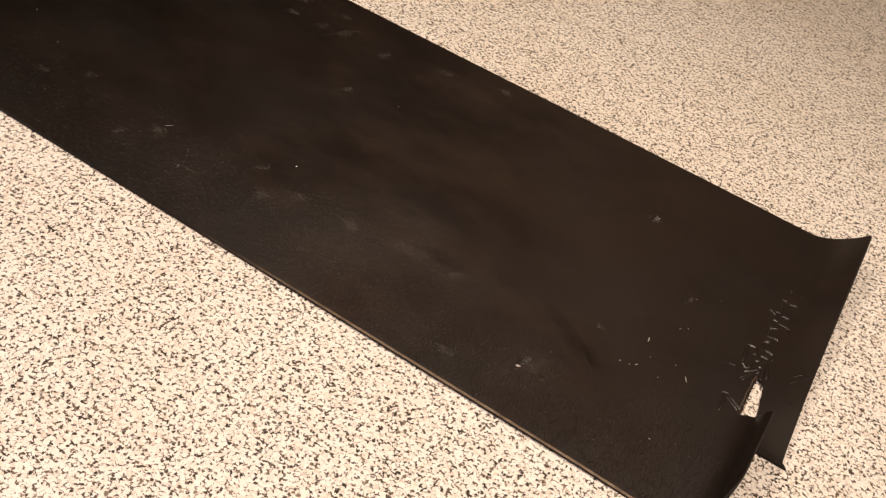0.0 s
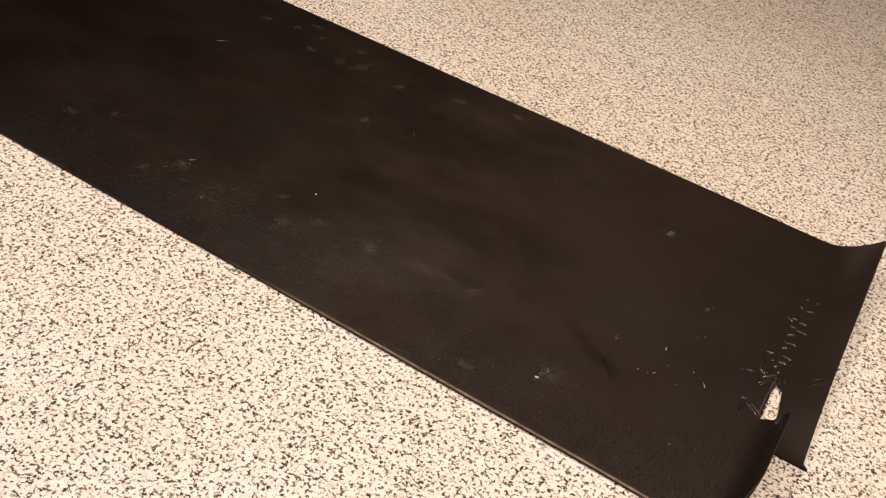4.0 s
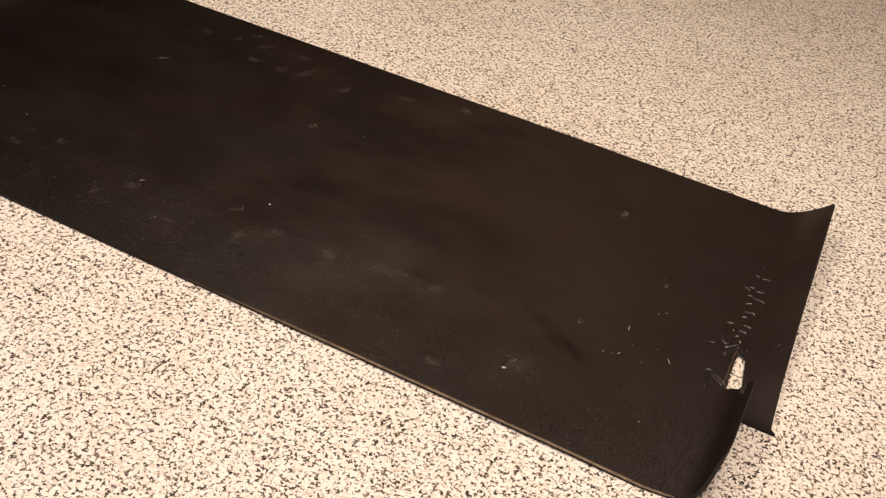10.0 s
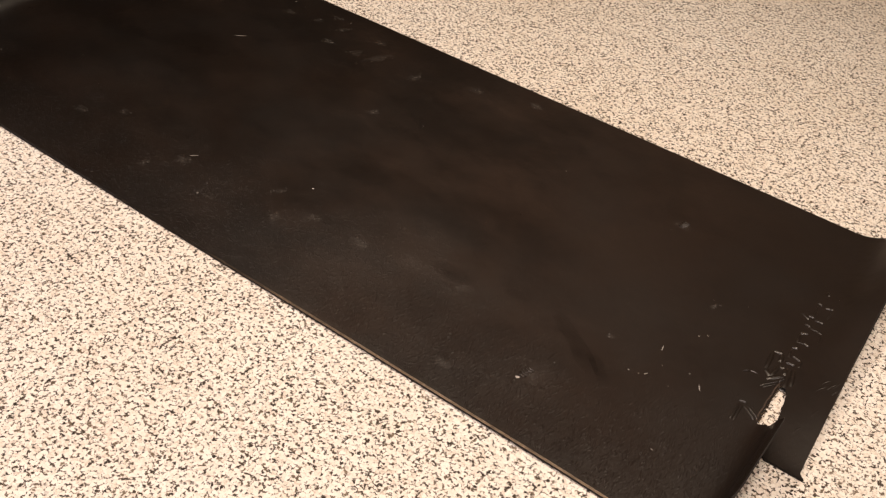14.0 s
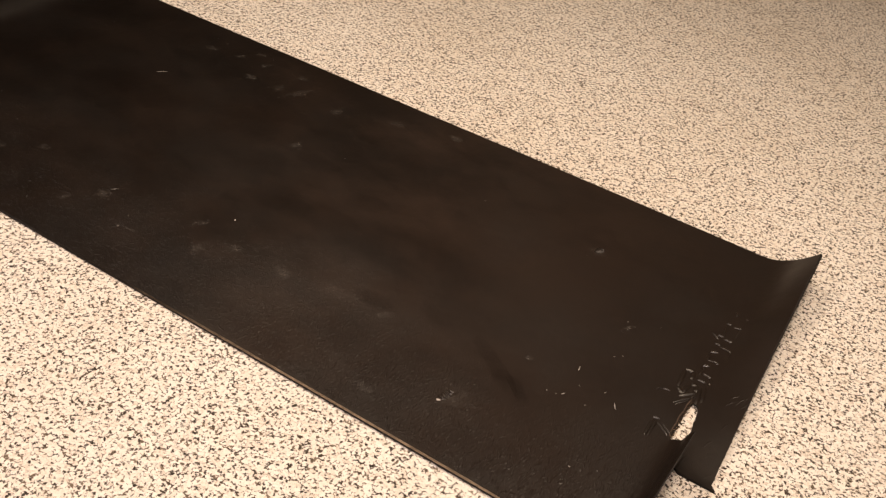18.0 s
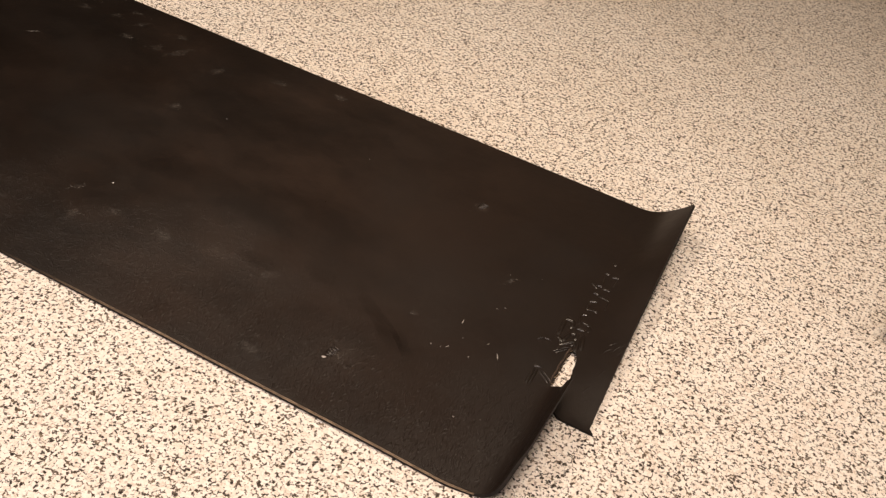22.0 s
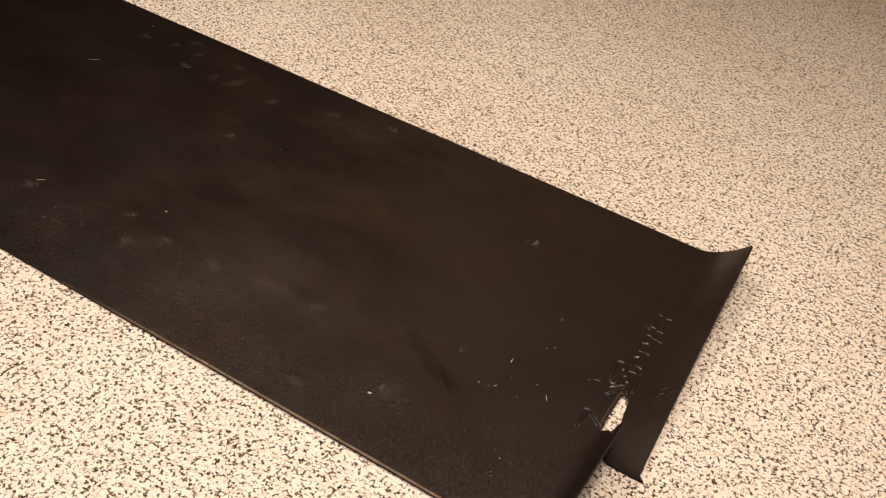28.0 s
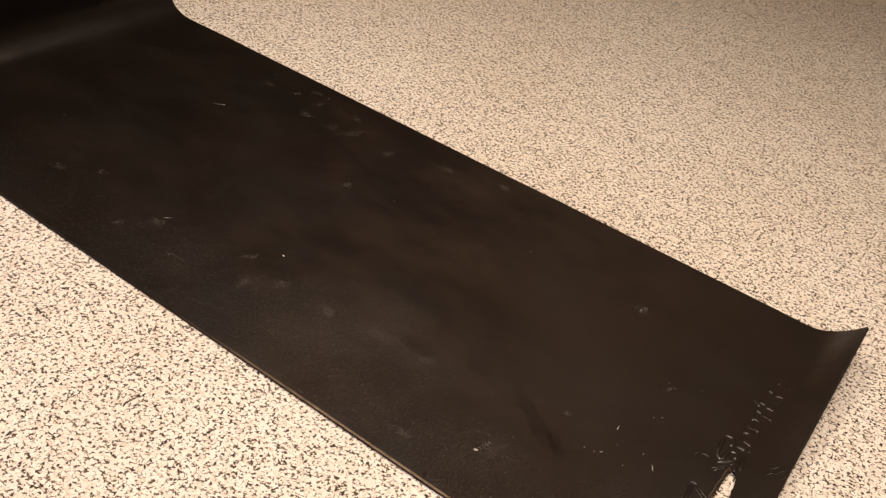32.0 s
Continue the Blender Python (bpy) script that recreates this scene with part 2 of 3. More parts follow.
def edge_material():
    """The cut side of the mat: tan plies, darker towards the rolled end."""
    m, t, b = material("cut_rubber_edge")
    co = node(t, "ShaderNodeTexCoord").outputs["Object"]
    n = node(t, "ShaderNodeTexNoise", {"Vector": co, "Scale": 60.0, "Detail": 6.0})
    c = ramp(t, n.outputs[0], [(0.3, (0.2, 0.145, 0.095)), (0.7, (0.44, 0.33, 0.215))])
    patchy = node(t, "ShaderNodeTexNoise", {"Vector": co, "Scale": 12.0, "Detail": 3.0})
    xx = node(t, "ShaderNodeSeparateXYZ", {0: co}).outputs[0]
    along = node(t, "ShaderNodeMath", {0: patchy.outputs[0], 1: 0.35, 2: xx}, operation="MULTIPLY_ADD")
    # tan drops to near black along x, unevenly
    fade = node(t, "ShaderNodeMapRange", {0: along.outputs[0], 1: -0.8, 2: -0.45, 3: 0.06, 4: 1.05})
    t.links.new(node(t, "ShaderNodeVectorMath", {0: c.outputs[0], "Scale": fade.outputs[0]}, operation="SCALE").outputs[0], b.inputs["Base Color"])
    b.inputs["Roughness"].default_value = 0.85
    b.inputs["Specular IOR Level"].default_value = 0.15
    fine = node(t, "ShaderNodeTexNoise", {"Vector": co, "Scale": 900.0, "Detail": 3.0})
    bump = node(t, "ShaderNodeBump", {"Height": fine.outputs[0], "Strength": 0.3, "Distance": 0.001})
    t.links.new(bump.outputs[0], b.inputs["Normal"])
    return m


M_FLOOR = floor_material()
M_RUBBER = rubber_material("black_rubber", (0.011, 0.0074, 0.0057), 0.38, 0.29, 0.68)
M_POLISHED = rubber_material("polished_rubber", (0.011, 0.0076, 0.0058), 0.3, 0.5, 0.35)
# torn edges, and the contact shadow painted on the lowest band of the side
M_TORN_SHADE = plain_material("torn_edge_and_shade", (0.012, 0.0085, 0.0062), 0.95, 60.0, 0.4, 0.001)
M_EDGE = edge_material()
M_PLASTIC = plain_material("black_plastic", (0.008, 0.0055, 0.0038), 0.36, 30.0, 0.2, 0.0005)
M_PLASTIC.node_tree.nodes["Principled BSDF"].inputs["Specular IOR Level"].default_value = 0.22
# unseen walls and ceiling: pale north, dark west, to grade the mat's reflections
M_WALL = plain_material("unseen_wall", (0.12, 0.1, 0.08), 0.85, 2.0, 0.05, 0.002)
M_WALL_FAR = plain_material("unseen_wall_pale", (0.44, 0.35, 0.26), 0.85, 2.0, 0.05, 0.002)
M_WALL_DARK = plain_material("unseen_wall_dark", (0.045, 0.037, 0.03), 0.85, 2.0, 0.05, 0.002)
M_CEILING = plain_material("unseen_ceiling", (0.16, 0.13, 0.1), 0.9, 2.0, 0.03, 0.002)
M_CRUMB = plain_material("white_crumb", (0.7, 0.68, 0.65), 0.7, 300.0, 0.1)
M_PALE = plain_material("bared_fabric", (0.42, 0.38, 0.35), 0.8, 300.0, 0.2)
M_CRUMB_SHADE = plain_material("crumbs_and_shadow", (0.02, 0.012, 0.007), 0.9, 200.0, 0.4)
M_PLY = plain_material("frayed_ply", (0.05, 0.031, 0.02), 0.9, 350.0, 0.6, 0.001)
M_LINT = plain_material("pale_lint", (0.24, 0.22, 0.2), 0.9, 300.0, 0.2)


def smear_material(name, colour, most, gloss, low, high, erode, fine):
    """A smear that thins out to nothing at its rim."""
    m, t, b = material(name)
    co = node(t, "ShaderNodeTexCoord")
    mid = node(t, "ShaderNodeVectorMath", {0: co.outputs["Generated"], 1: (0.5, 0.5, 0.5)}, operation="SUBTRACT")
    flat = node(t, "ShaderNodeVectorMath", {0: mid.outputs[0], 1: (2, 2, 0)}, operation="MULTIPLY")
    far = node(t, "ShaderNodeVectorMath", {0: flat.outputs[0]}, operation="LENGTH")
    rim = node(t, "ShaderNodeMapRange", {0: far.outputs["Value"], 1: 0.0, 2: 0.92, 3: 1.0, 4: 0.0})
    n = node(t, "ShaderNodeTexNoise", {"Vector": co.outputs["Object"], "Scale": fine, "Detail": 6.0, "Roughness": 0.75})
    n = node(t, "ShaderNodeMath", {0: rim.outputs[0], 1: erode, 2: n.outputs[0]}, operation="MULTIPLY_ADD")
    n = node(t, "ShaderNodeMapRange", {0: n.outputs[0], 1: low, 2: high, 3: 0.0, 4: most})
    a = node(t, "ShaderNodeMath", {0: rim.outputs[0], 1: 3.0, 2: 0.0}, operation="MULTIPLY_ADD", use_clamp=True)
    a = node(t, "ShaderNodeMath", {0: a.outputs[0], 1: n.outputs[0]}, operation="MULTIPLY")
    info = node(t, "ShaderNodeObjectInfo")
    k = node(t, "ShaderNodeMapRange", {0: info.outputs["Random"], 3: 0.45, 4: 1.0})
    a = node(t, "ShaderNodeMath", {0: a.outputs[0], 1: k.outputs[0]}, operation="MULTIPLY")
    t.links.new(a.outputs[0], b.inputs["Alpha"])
    b.inputs["Base Color"].default_value = (*colour, 1)
    b.inputs["Roughness"].default_value = 0.8
    b.inputs["Specular IOR Level"].default_value = gloss
    return m


M_DUST = smear_material("pale_scuff", (0.36, 0.32, 0.28), 0.14, 0.3, 0.54, 0.9, 0.2, 110.0)
M_FLECK = plain_material("scuffed_rubber", (0.06, 0.05, 0.042), 0.8, 250.0, 0.5)
M_STREAK = smear_material("dark_smear", (0.003, 0.0025, 0.002), 0.22, 0.02, 0.45, 1.0, 0.4, 45.0)
M_ENAMEL = plain_material("white_enamel", (0.75, 0.73, 0.7), 0.4, 8.0, 0.04)


# ---- building helpers ----
def mesh_object(name, verts, faces, mats, parent=None, label="", smooth=True, indices=None):
    me = bpy.data.meshes.new(name)
    me.from_pydata([tuple(v) for v in verts], [], faces)
    for m in mats:
        me.materials.append(m)
    if indices is not None:
        me.polygons.foreach_set("material_index", indices)
    me.polygons.foreach_set("use_smooth", [smooth] * len(me.polygons))
    me.update()
    ob = new(name, me)
    ob.parent = parent
    return tagged(ob, label)


def part(name, bm, mat, parent=None, label="", smooth=False):
    me = bpy.data.meshes.new(name)
    bm.to_mesh(me)
    bm.free()
    me.materials.append(mat)
    me.polygons.foreach_set("use_smooth", [smooth] * len(me.polygons))
    ob = new(name, me)
    ob.parent = parent
    return tagged(ob, label)


def box_bm(x0, x1, y0, y1, z0, z1, bevel=0.0, segments=2):
    bm = bmesh.new()
    bmesh.ops.create_cube(bm, size=1)
    for v in bm.verts:
        v.co = Vector(((x0, x1)[v.co.x > 0], (y0, y1)[v.co.y > 0], (z0, z1)[v.co.z > 0]))
    if bevel:
        bmesh.ops.bevel(bm, geom=bm.edges[:], offset=bevel, segments=segments, affect="EDGES", profile=0.5)
    return bm


# ---- the room ----
# walls and ceiling are out of view, added to close the room
X0, X1, Y0, Y1, H = -4.2, 3.0, -2.6, 4.2, ROOM_H
tagged(part("floor", box_bm(X0 - 0.2, X1 + 0.2, Y0 - 0.2, Y1 + 0.2, -0.15, 0.0), M_FLOOR),
       "cream floor speckled with dark brown and black chips", "floor", kind="structure")
tagged(part("ceiling", box_bm(X0 - 0.2, X1 + 0.2, Y0 - 0.2, Y1 + 0.2, H, H + 0.15), M_CEILING),
       "unseen plain ceiling, kept dark to dull the mat reflections", "ceiling", kind="structure")
for nm, b in (("wall_north", (X0, X1, Y1, Y1 + 0.2)), ("wall_south", (X0, X1, Y0 - 0.2, Y0)),
              ("wall_west", (X0 - 0.2, X0, Y0 - 0.2, Y1 + 0.2)), ("wall_east", (X1, X1 + 0.2, Y0 - 0.2, Y1 + 0.2))):
    tagged(part(nm, box_bm(*b, 0.0, H), {"wall_north": M_WALL_FAR, "wall_west": M_WALL_DARK}.get(nm, M_WALL)), "unseen plain room wall, tone set for the mat reflections", "wall", kind="structure")

# made-up fixtures, out of view, to carry the six lights
lamp = tagged(new("ceiling_lamp"), "unseen round white ceiling lamp, one of six assumed", "lamp", "ceiling lamps")
lamp.location = (*LAMPS[0], H)
bm = bmesh.new()
bmesh.ops.create_cone(bm, cap_ends=True, segments=48, radius1=0.43, radius2=0.42, depth=0.05)
bmesh.ops.translate(bm, verts=bm.verts, vec=(0, 0, -0.025))
part("base_plate", bm, M_ENAMEL, lamp)
bm = bmesh.new()
bmesh.ops.create_cone(bm, cap_ends=False, segments=48, radius1=0.435, radius2=0.435, depth=0.03)
bmesh.ops.translate(bm, verts=bm.verts, vec=(0, 0, -0.045))
part("rim", bm, M_ENAMEL, lamp, smooth=True)
for lx, ly in LAMPS[1:]:
    copy_thing(lamp, pose(lx, ly, H))

# ---- the mat ----
MAT_W, MAT_L, MAT_T, END_X = 0.9, 2.24, 0.006, 0.064


def smooth01(x):
    x = min(1.0, max(0.0, x))
    return x * x * (3 - 2 * x)


def arc(a, top, span):
    """Along and up after a metres of a strip whose slope grows to top degrees over span metres."""
    x = z = 0.0
    n = 24
    for i in range(n):
        th = radians(top) * smooth01((i + 0.5) / n * a / span)
        x += math.cos(th) * a / n
        z += math.sin(th) * a / n
    return x, z


def lie(s, v, flap=False):
    """Where the mat's underside lies: s metres from its torn end, v metres across from its near side."""
    f = 1.0 if flap else (1 - smooth01((v - 0.2) / 0.1) if s > 0.085 else 0.0)
    curl = max(0.0, min(1.0, (v - 0.24) / 0.66))
    x, y, z = END_X - s, v, 0.0
    out = [0.0, 0.0]
    for share, s0, top, span in ((f, 0.125, 77.0, 0.085), (1 - f, 0.152, 49.5 * curl ** 1.12, 0.106)):
        if s < s0 and share > 0:
            ax, az = arc(s0 - s, top, span)
            out[0] += share * (END_X - s0 + ax - (END_X - s))
            out[1] += share * az
    x, z = x + out[0], z + out[1]
    if not flap and s < 0.1:
        y -= 0.022 * curl * smooth01((0.1 - s) / 0.1)
    if not flap and v > 0.228 and s < 0.2:
        x -= 0.009 * (1 - curl) * smooth01((0.2 - s) / 0.1) * smooth01((v - 0.2) / 0.15 + (0 if s > 0.085 else 1))
    # the near corner is pulled in
    if s < 0.16 and v < 0.15:
        y += 0.037 * (1 - s / 0.16) ** 1.4 * (1 - v / 0.15)
    # the end is cut a little hollow
    if not flap and v > 0.22 and s < 0.1:
        k = min(1.0, max(0.0, (v - 0.235) / 0.665))
        x += (0.0045 * (1 - k) ** 7 + 0.0025 * k ** 8 - 0.0068 * math.sin(math.pi * k) ** 1.2) * smooth01((0.1 - s) / 0.08)
    far = s - 2.0
    if far > 0:
        ax, az = arc(far, 105.0, 0.2)
        x, z = END_X - 2.0 - ax, z + az
    # shallow waves where the sheet does not lie quite flat
    wave = 0.5 + 0.5 * noise.noise((s * 2.1, v * 3.0, 3.0))
    z += 0.003 * wave * smooth01(s / 0.3) * smooth01((2.0 - s) / 0.2)
    z += 0.0015 * math.exp(-((v) / 0.05) ** 2) * smooth01((s - 0.15) / 0.2) * smooth01((1.0 - s) / 0.3)
    return Vector((x, y, z))


def dents(s, v):
    """Creases and pressed spots on the upper side."""
    d = 0.0
    for cs, cv, ang, ln, wd, dep in CREASES:
        a, b = s - cs, v - cv
        p, q = a * math.cos(ang) + b * math.sin(ang), -a * math.sin(ang) + b * math.cos(ang)
        d -= dep * math.exp(-(p / ln) ** 2 - (q / wd) ** 2)
    return d


CREASES = [(0.40, 0.245, -0.5, 0.06, 0.022, 0.0005), (0.43, 0.28, -0.5, 0.05, 0.02, 0.0004), (0.36, 0.22, -0.5, 0.06, 0.02, 0.0004),
           (0.6, 0.2, 0.2, 0.07, 0.035, 0.0006)]
SPLIT_A, SPLIT_B, TEAR_S, ROUND = 0.285, 0.394, 0.09, 0.08


def strip_inner(v):
    for (v0, a), (v1, b) in zip(((0.228, 0.062), (0.31, 0.064), (0.382, 0.074)), ((0.31, 0.064), (0.382, 0.074), (0.394, 0.09))):
        if v <= v1:
            return a + (b - a) * max(0.0, (v - v0) / (v1 - v0)) + 0.0022 * noise.noise((v * 150, 4.0, 0.0))
    return 0.09


def build_mat():
    keys, rest, faces = {}, [], []

    def vert(s, v, flap=False):
        k = (round(s, 5), round(v, 5), flap and s < TEAR_S - 1e-5)
        if k not in keys:
            keys[k] = len(rest)
            rest.append(k)
        return keys[k]

    def patch(rows):
        for r0, r1 in zip(rows, rows[1:]):
            for a, b, c, d in zip(r0, r0[1:], r1[1:], r1):
                faces.append((a, b, c, d))


    def lines(a, b, step=0.0085):
        n = max(1, round((b - a) / step))
        return [a + (b - a) * i / n for i in range(n + 1)]

    va, vb, vc = lines(0, SPLIT_A), lines(SPLIT_A, SPLIT_B, 0.0035), lines(SPLIT_B, MAT_W)
    vs = va + vb[1:] + vc[1:]
    ss, s0 = lines(TEAR_S, 2.0) + lines(2.0, MAT_L)[1:], lines(0, TEAR_S)
    ragged = lambda s, v: s + (0.006 * noise.noise((v * 170, 2.0, 0.0)) + 0.0005 if s == TEAR_S and SPLIT_A < v < SPLIT_B - 0.001 else 0.0)
    patch([[vert(ragged(s, v), v) for v in vs] for s in ss])
    rag = lambda s: 0.004 * noise.noise((s * 90, 7.0, 0.0)) * smooth01((TEAR_S - s) / 0.02)
    # the near corner is worn round
    near = lambda s: 0.0 if s >= ROUND else ROUND - math.sqrt(ROUND ** 2 - (ROUND - s) ** 2)
    flap = lambda s, v: near(s) + v / SPLIT_A * (0.246 + 0.039 * s / TEAR_S + rag(s) - near(s))
    patch([[vert(s, flap(s, v), True) for v in va] for s in [0.0, 0.0008, 0.003, 0.0055] + s0[1:]])
    patch([[vert(s, v) for v in vc] for s in s0])
    vd = lines(0.228, SPLIT_B)
    patch([[vert(strip_inner(v) * i / (len(s0) - 1), v) for v in vd] for i in range(len(s0))])
    low = [lie(s, v, fl) for s, v, fl in rest]
    n = len(rest)
    normal = [Vector() for _ in rest]
    for f in faces:
        p = [low[i] for i in f]
        nn = (p[2] - p[0]).cross(p[3] - p[1])
        if nn.z + (nn.x if rest[f[0]][0] > 1.9 else 0.0) < 0:
            nn = -nn
        for i in f:
            normal[i] += nn
    thick = lambda s, fl: MAT_T * (0.35 + 0.65 * smooth01(s / 0.025)) if fl else MAT_T
    top = [p + m.normalized() * (thick(s, fl) + dents(s, v)) for p, m, (s, v, fl) in zip(low, normal, rest)]
    # the near side is cut on a slant, which bares its plies
    for p, (s, v, fl) in zip(top, rest):
        if v == 0.0 and s > 0.09:
            p.y += 0.0028 * smooth01((s - 0.09) / 0.05) * (1 - 0.6 * smooth01((s - 0.8) / 0.4))
    count = {}
    for f in faces:
        for e in zip(f, f[1:] + f[:1]):
            count.setdefault(frozenset(e), []).append(e)
    sides = [es[0] for es in count.values() if len(es) == 1]
    # the cut edge shows two plies with a dark seam between them
    verts = low + top
    allf = [tuple(i + n for i in f) for f in faces] + [f[::-1] for f in faces]
    idx = [0] * len(allf)
    rim = sorted({i for e in sides for i in e})
    ply = {}
    for i in rim:
        ids = [i]
        for k in (0.46, 0.68, 0.8):
            ids.append(len(verts))
            verts.append(low[i].lerp(top[i], k))
        ply[i] = ids + [i + n]
    for a, b in sides:
        # past this distance the whole side takes the dark edge material
        worn = 1.3 + 0.16 * noise.noise((rest[a][0] * 14, 5.0, 1.0))
        torn = min(rest[a][0], rest[b][0]) < 0.1 or rest[a][0] > worn
        # the ply laid bare along the upper rim of the tear
        bare = all(0.08 < rest[i][0] < 0.1 and SPLIT_A - 0.001 < rest[i][1] < SPLIT_B for i in (a, b))
        # band 0 is dark all round: the shadow under the edge, painted on
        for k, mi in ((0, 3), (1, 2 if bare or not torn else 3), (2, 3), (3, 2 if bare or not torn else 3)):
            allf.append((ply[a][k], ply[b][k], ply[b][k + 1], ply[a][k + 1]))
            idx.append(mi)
    return verts, allf, idx


mat = tagged(new("exercise_mat"), "worn black rubber exercise mat with torn curling end on the floor", "mat")
V, F, I = build_mat()
sheet = mesh_object("sheet", V, F, [M_RUBBER, M_RUBBER, M_EDGE, M_TORN_SHADE], mat, "", True, I)
bm = bmesh.new()
bm.from_mesh(sheet.data)
bmesh.ops.recalc_face_normals(bm, faces=bm.faces)
sharp = [e for e in bm.edges if len(e.link_faces) == 2 and e.link_faces[0].material_index != e.link_faces[1].material_index]
for e in sharp:
    e.smooth = False
bm.to_mesh(sheet.data)
bm.free()


def on_mat(x, y, up=0.0003):
    s = END_X - x
    p = lie(s, y)
    return Vector((p.x, p.y, p.z + MAT_T + dents(s, y) + up))


def ridge(name, x0, y0, x1, y1, width, height, bow=0.0, material_used=None, label=""):
    """A low rounded ridge that follows the mat's surface from one place to another."""
    n = 6
    a, b = Vector((x0, y0, 0)), Vector((x1, y1, 0))
    way = (b - a).normalized()
    side = Vector((-way.y, way.x, 0))
    verts, faces = [], []
    for i in range(n + 1):
        k = i / n
        c = a.lerp(b, k) + side * bow * 4 * k * (1 - k)
        w = width * (0.8 if i in (0, n) else 1.0)
        for off, up in ((-0.5, -0.0006), (-0.3, 0.6), (0.0, 1.0), (0.3, 0.6), (0.5, -0.0006)):
            q = c + side * off * w
            lift = up if up < 0 else up * height * (0.1 if i in (0, n) else 1.0)
            verts.append(on_mat(q.x, q.y, lift))
    for i in range(n):
        for k in range(4):
            o = i * 5 + k
            faces.append((o, o + 1, o + 6, o + 5))
    ob = mesh_object(name, verts, faces, [material_used or M_POLISHED], mat, label)
    bm = bmesh.new()
    bm.from_mesh(ob.data)
    bmesh.ops.recalc_face_normals(bm, faces=bm.faces)
    if sum(f.normal.z for f in bm.faces) < 0:
        bmesh.ops.reverse_faces(bm, faces=bm.faces)
    bm.to_mesh(ob.data)
    bm.free()
    return ob


def smear(name, x, y, length, width, angle, finish, up=0.0004, rough=0.25, label=""):
    """An irregular thin patch lying on the mat."""
    ca, sa = math.cos(radians(angle)), math.sin(radians(angle))
    base = on_mat(x, y, up)
    verts, faces = [Vector((0, 0, 0.0002))], []
    n = 14
    for i in range(n):
        th = 2 * math.pi * i / n
        r = 1 + rough * random.uniform(-1, 1)
        p, q = r * length / 2 * math.cos(th), r * width / 2 * math.sin(th)
        dx, dy = p * ca - q * sa, p * sa + q * ca
        verts.append(on_mat(x + dx, y + dy, up) - base)
        faces.append((0, i + 1, (i + 1) % n + 1))
    ob = mesh_object(name, verts, faces, [finish], mat, label)
    ob.location = base
    return ob


# raised strokes of the pressed mark near the torn end
MARK_BARS = [(-0.053, 0.677, -0.046, 0.666), (-0.056, 0.636, -0.046, 0.633), (-0.040, 0.629, -0.024, 0.629), (-0.069, 0.591, -0.052, 0.580), (-0.057, 0.592, -0.045, 0.591), (-0.043, 0.585, -0.026, 0.582), (-0.054, 0.566, -0.042, 0.563), (-0.041, 0.559, -0.016, 0.552), (-0.051, 0.536, -0.037, 0.541), (-0.037, 0.513, -0.025, 0.509), (-0.048, 0.492, -0.037, 0.495), (-0.040, 0.471, -0.022, 0.465), (-0.042, 0.450, -0.026, 0.449)]
MARK_SIDES = [(-0.052, 0.628, -0.047, 0.594), (-0.025, 0.628, -0.025, 0.596), (-0.049, 0.534, -0.047, 0.512), (-0.017, 0.551, -0.013, 0.522), (-0.047, 0.511, -0.027, 0.512), (-0.048, 0.488, -0.043, 0.463), (-0.020, 0.465, -0.019, 0.448)]
MARK_LOOP = [(-0.071, 0.464, -0.054, 0.466), (-0.071, 0.463, -0.065, 0.413), (-0.054, 0.466, -0.051, 0.443), (-0.065, 0.412, -0.051, 0.400), (-0.051, 0.400, -0.046, 0.431), (-0.046, 0.431, -0.036, 0.434), (-0.036, 0.434, -0.032, 0.416), (-0.032, 0.416, -0.054, 0.391), (-0.029, 0.432, -0.021, 0.387), (-0.023, 0.439, -0.013, 0.397)]
MARK_LEGS = [(-0.055, 0.369, -0.033, 0.398), (-0.050, 0.367, -0.033, 0.390), (-0.033, 0.398, -0.027, 0.409), (-0.071, 0.315, -0.057, 0.318), (-0.068, 0.310, -0.069, 0.267), (-0.062, 0.310, -0.063, 0.269), (-0.059, 0.308, -0.034, 0.290), (-0.053, 0.312, -0.030, 0.296)]
MARK_TICK = [(-0.095, 0.381, -0.085, 0.390), (-0.085, 0.390, -0.071, 0.392)]
WRINKLES = [(0.032, 0.432, 0.044, 0.446), (0.044, 0.423, 0.054, 0.443), (0.053, 0.430, 0.060, 0.450), (0.029, 0.411, 0.040, 0.428), (0.054, 0.415, 0.062, 0.430), (0.029, 0.304, 0.035, 0.322), (0.042, 0.354, 0.047, 0.373)]

for stroke in MARK_BARS:
    ridge("raised_stroke", *stroke, 0.0074, 0.0024, 0.0006)
for stroke in MARK_SIDES:
    ridge("raised_stroke", *stroke, 0.006, 0.0014, 0.0005)
for stroke in MARK_LOOP:
    ridge("raised_stroke", *stroke, 0.0105, 0.0022, 0.0006)
for stroke in MARK_LEGS:
    ridge("raised_stroke", *stroke, 0.006, 0.0022, 0.0004)
for stroke in MARK_TICK:
    ridge("raised_stroke", *stroke, 0.0045, 0.002, 0.0006)
for stroke in WRINKLES:
    ridge("wrinkle", *stroke, 0.0045, 0.0005, 0.0016, M_RUBBER)

# brown ply laid bare along the rim of the tear
for k in range(6):
    v0, v1 = 0.292 + 0.017 * k, 0.292 + 0.017 * (k + 1)
    ridge("torn_ply", END_X - 0.0945 - 0.0015 * (k % 2), v0, END_X - 0.0945 - 0.0015 * ((k + 1) % 2), v1, 0.0034, 0.0006, 0.0, M_PLY, "frayed brown ply")

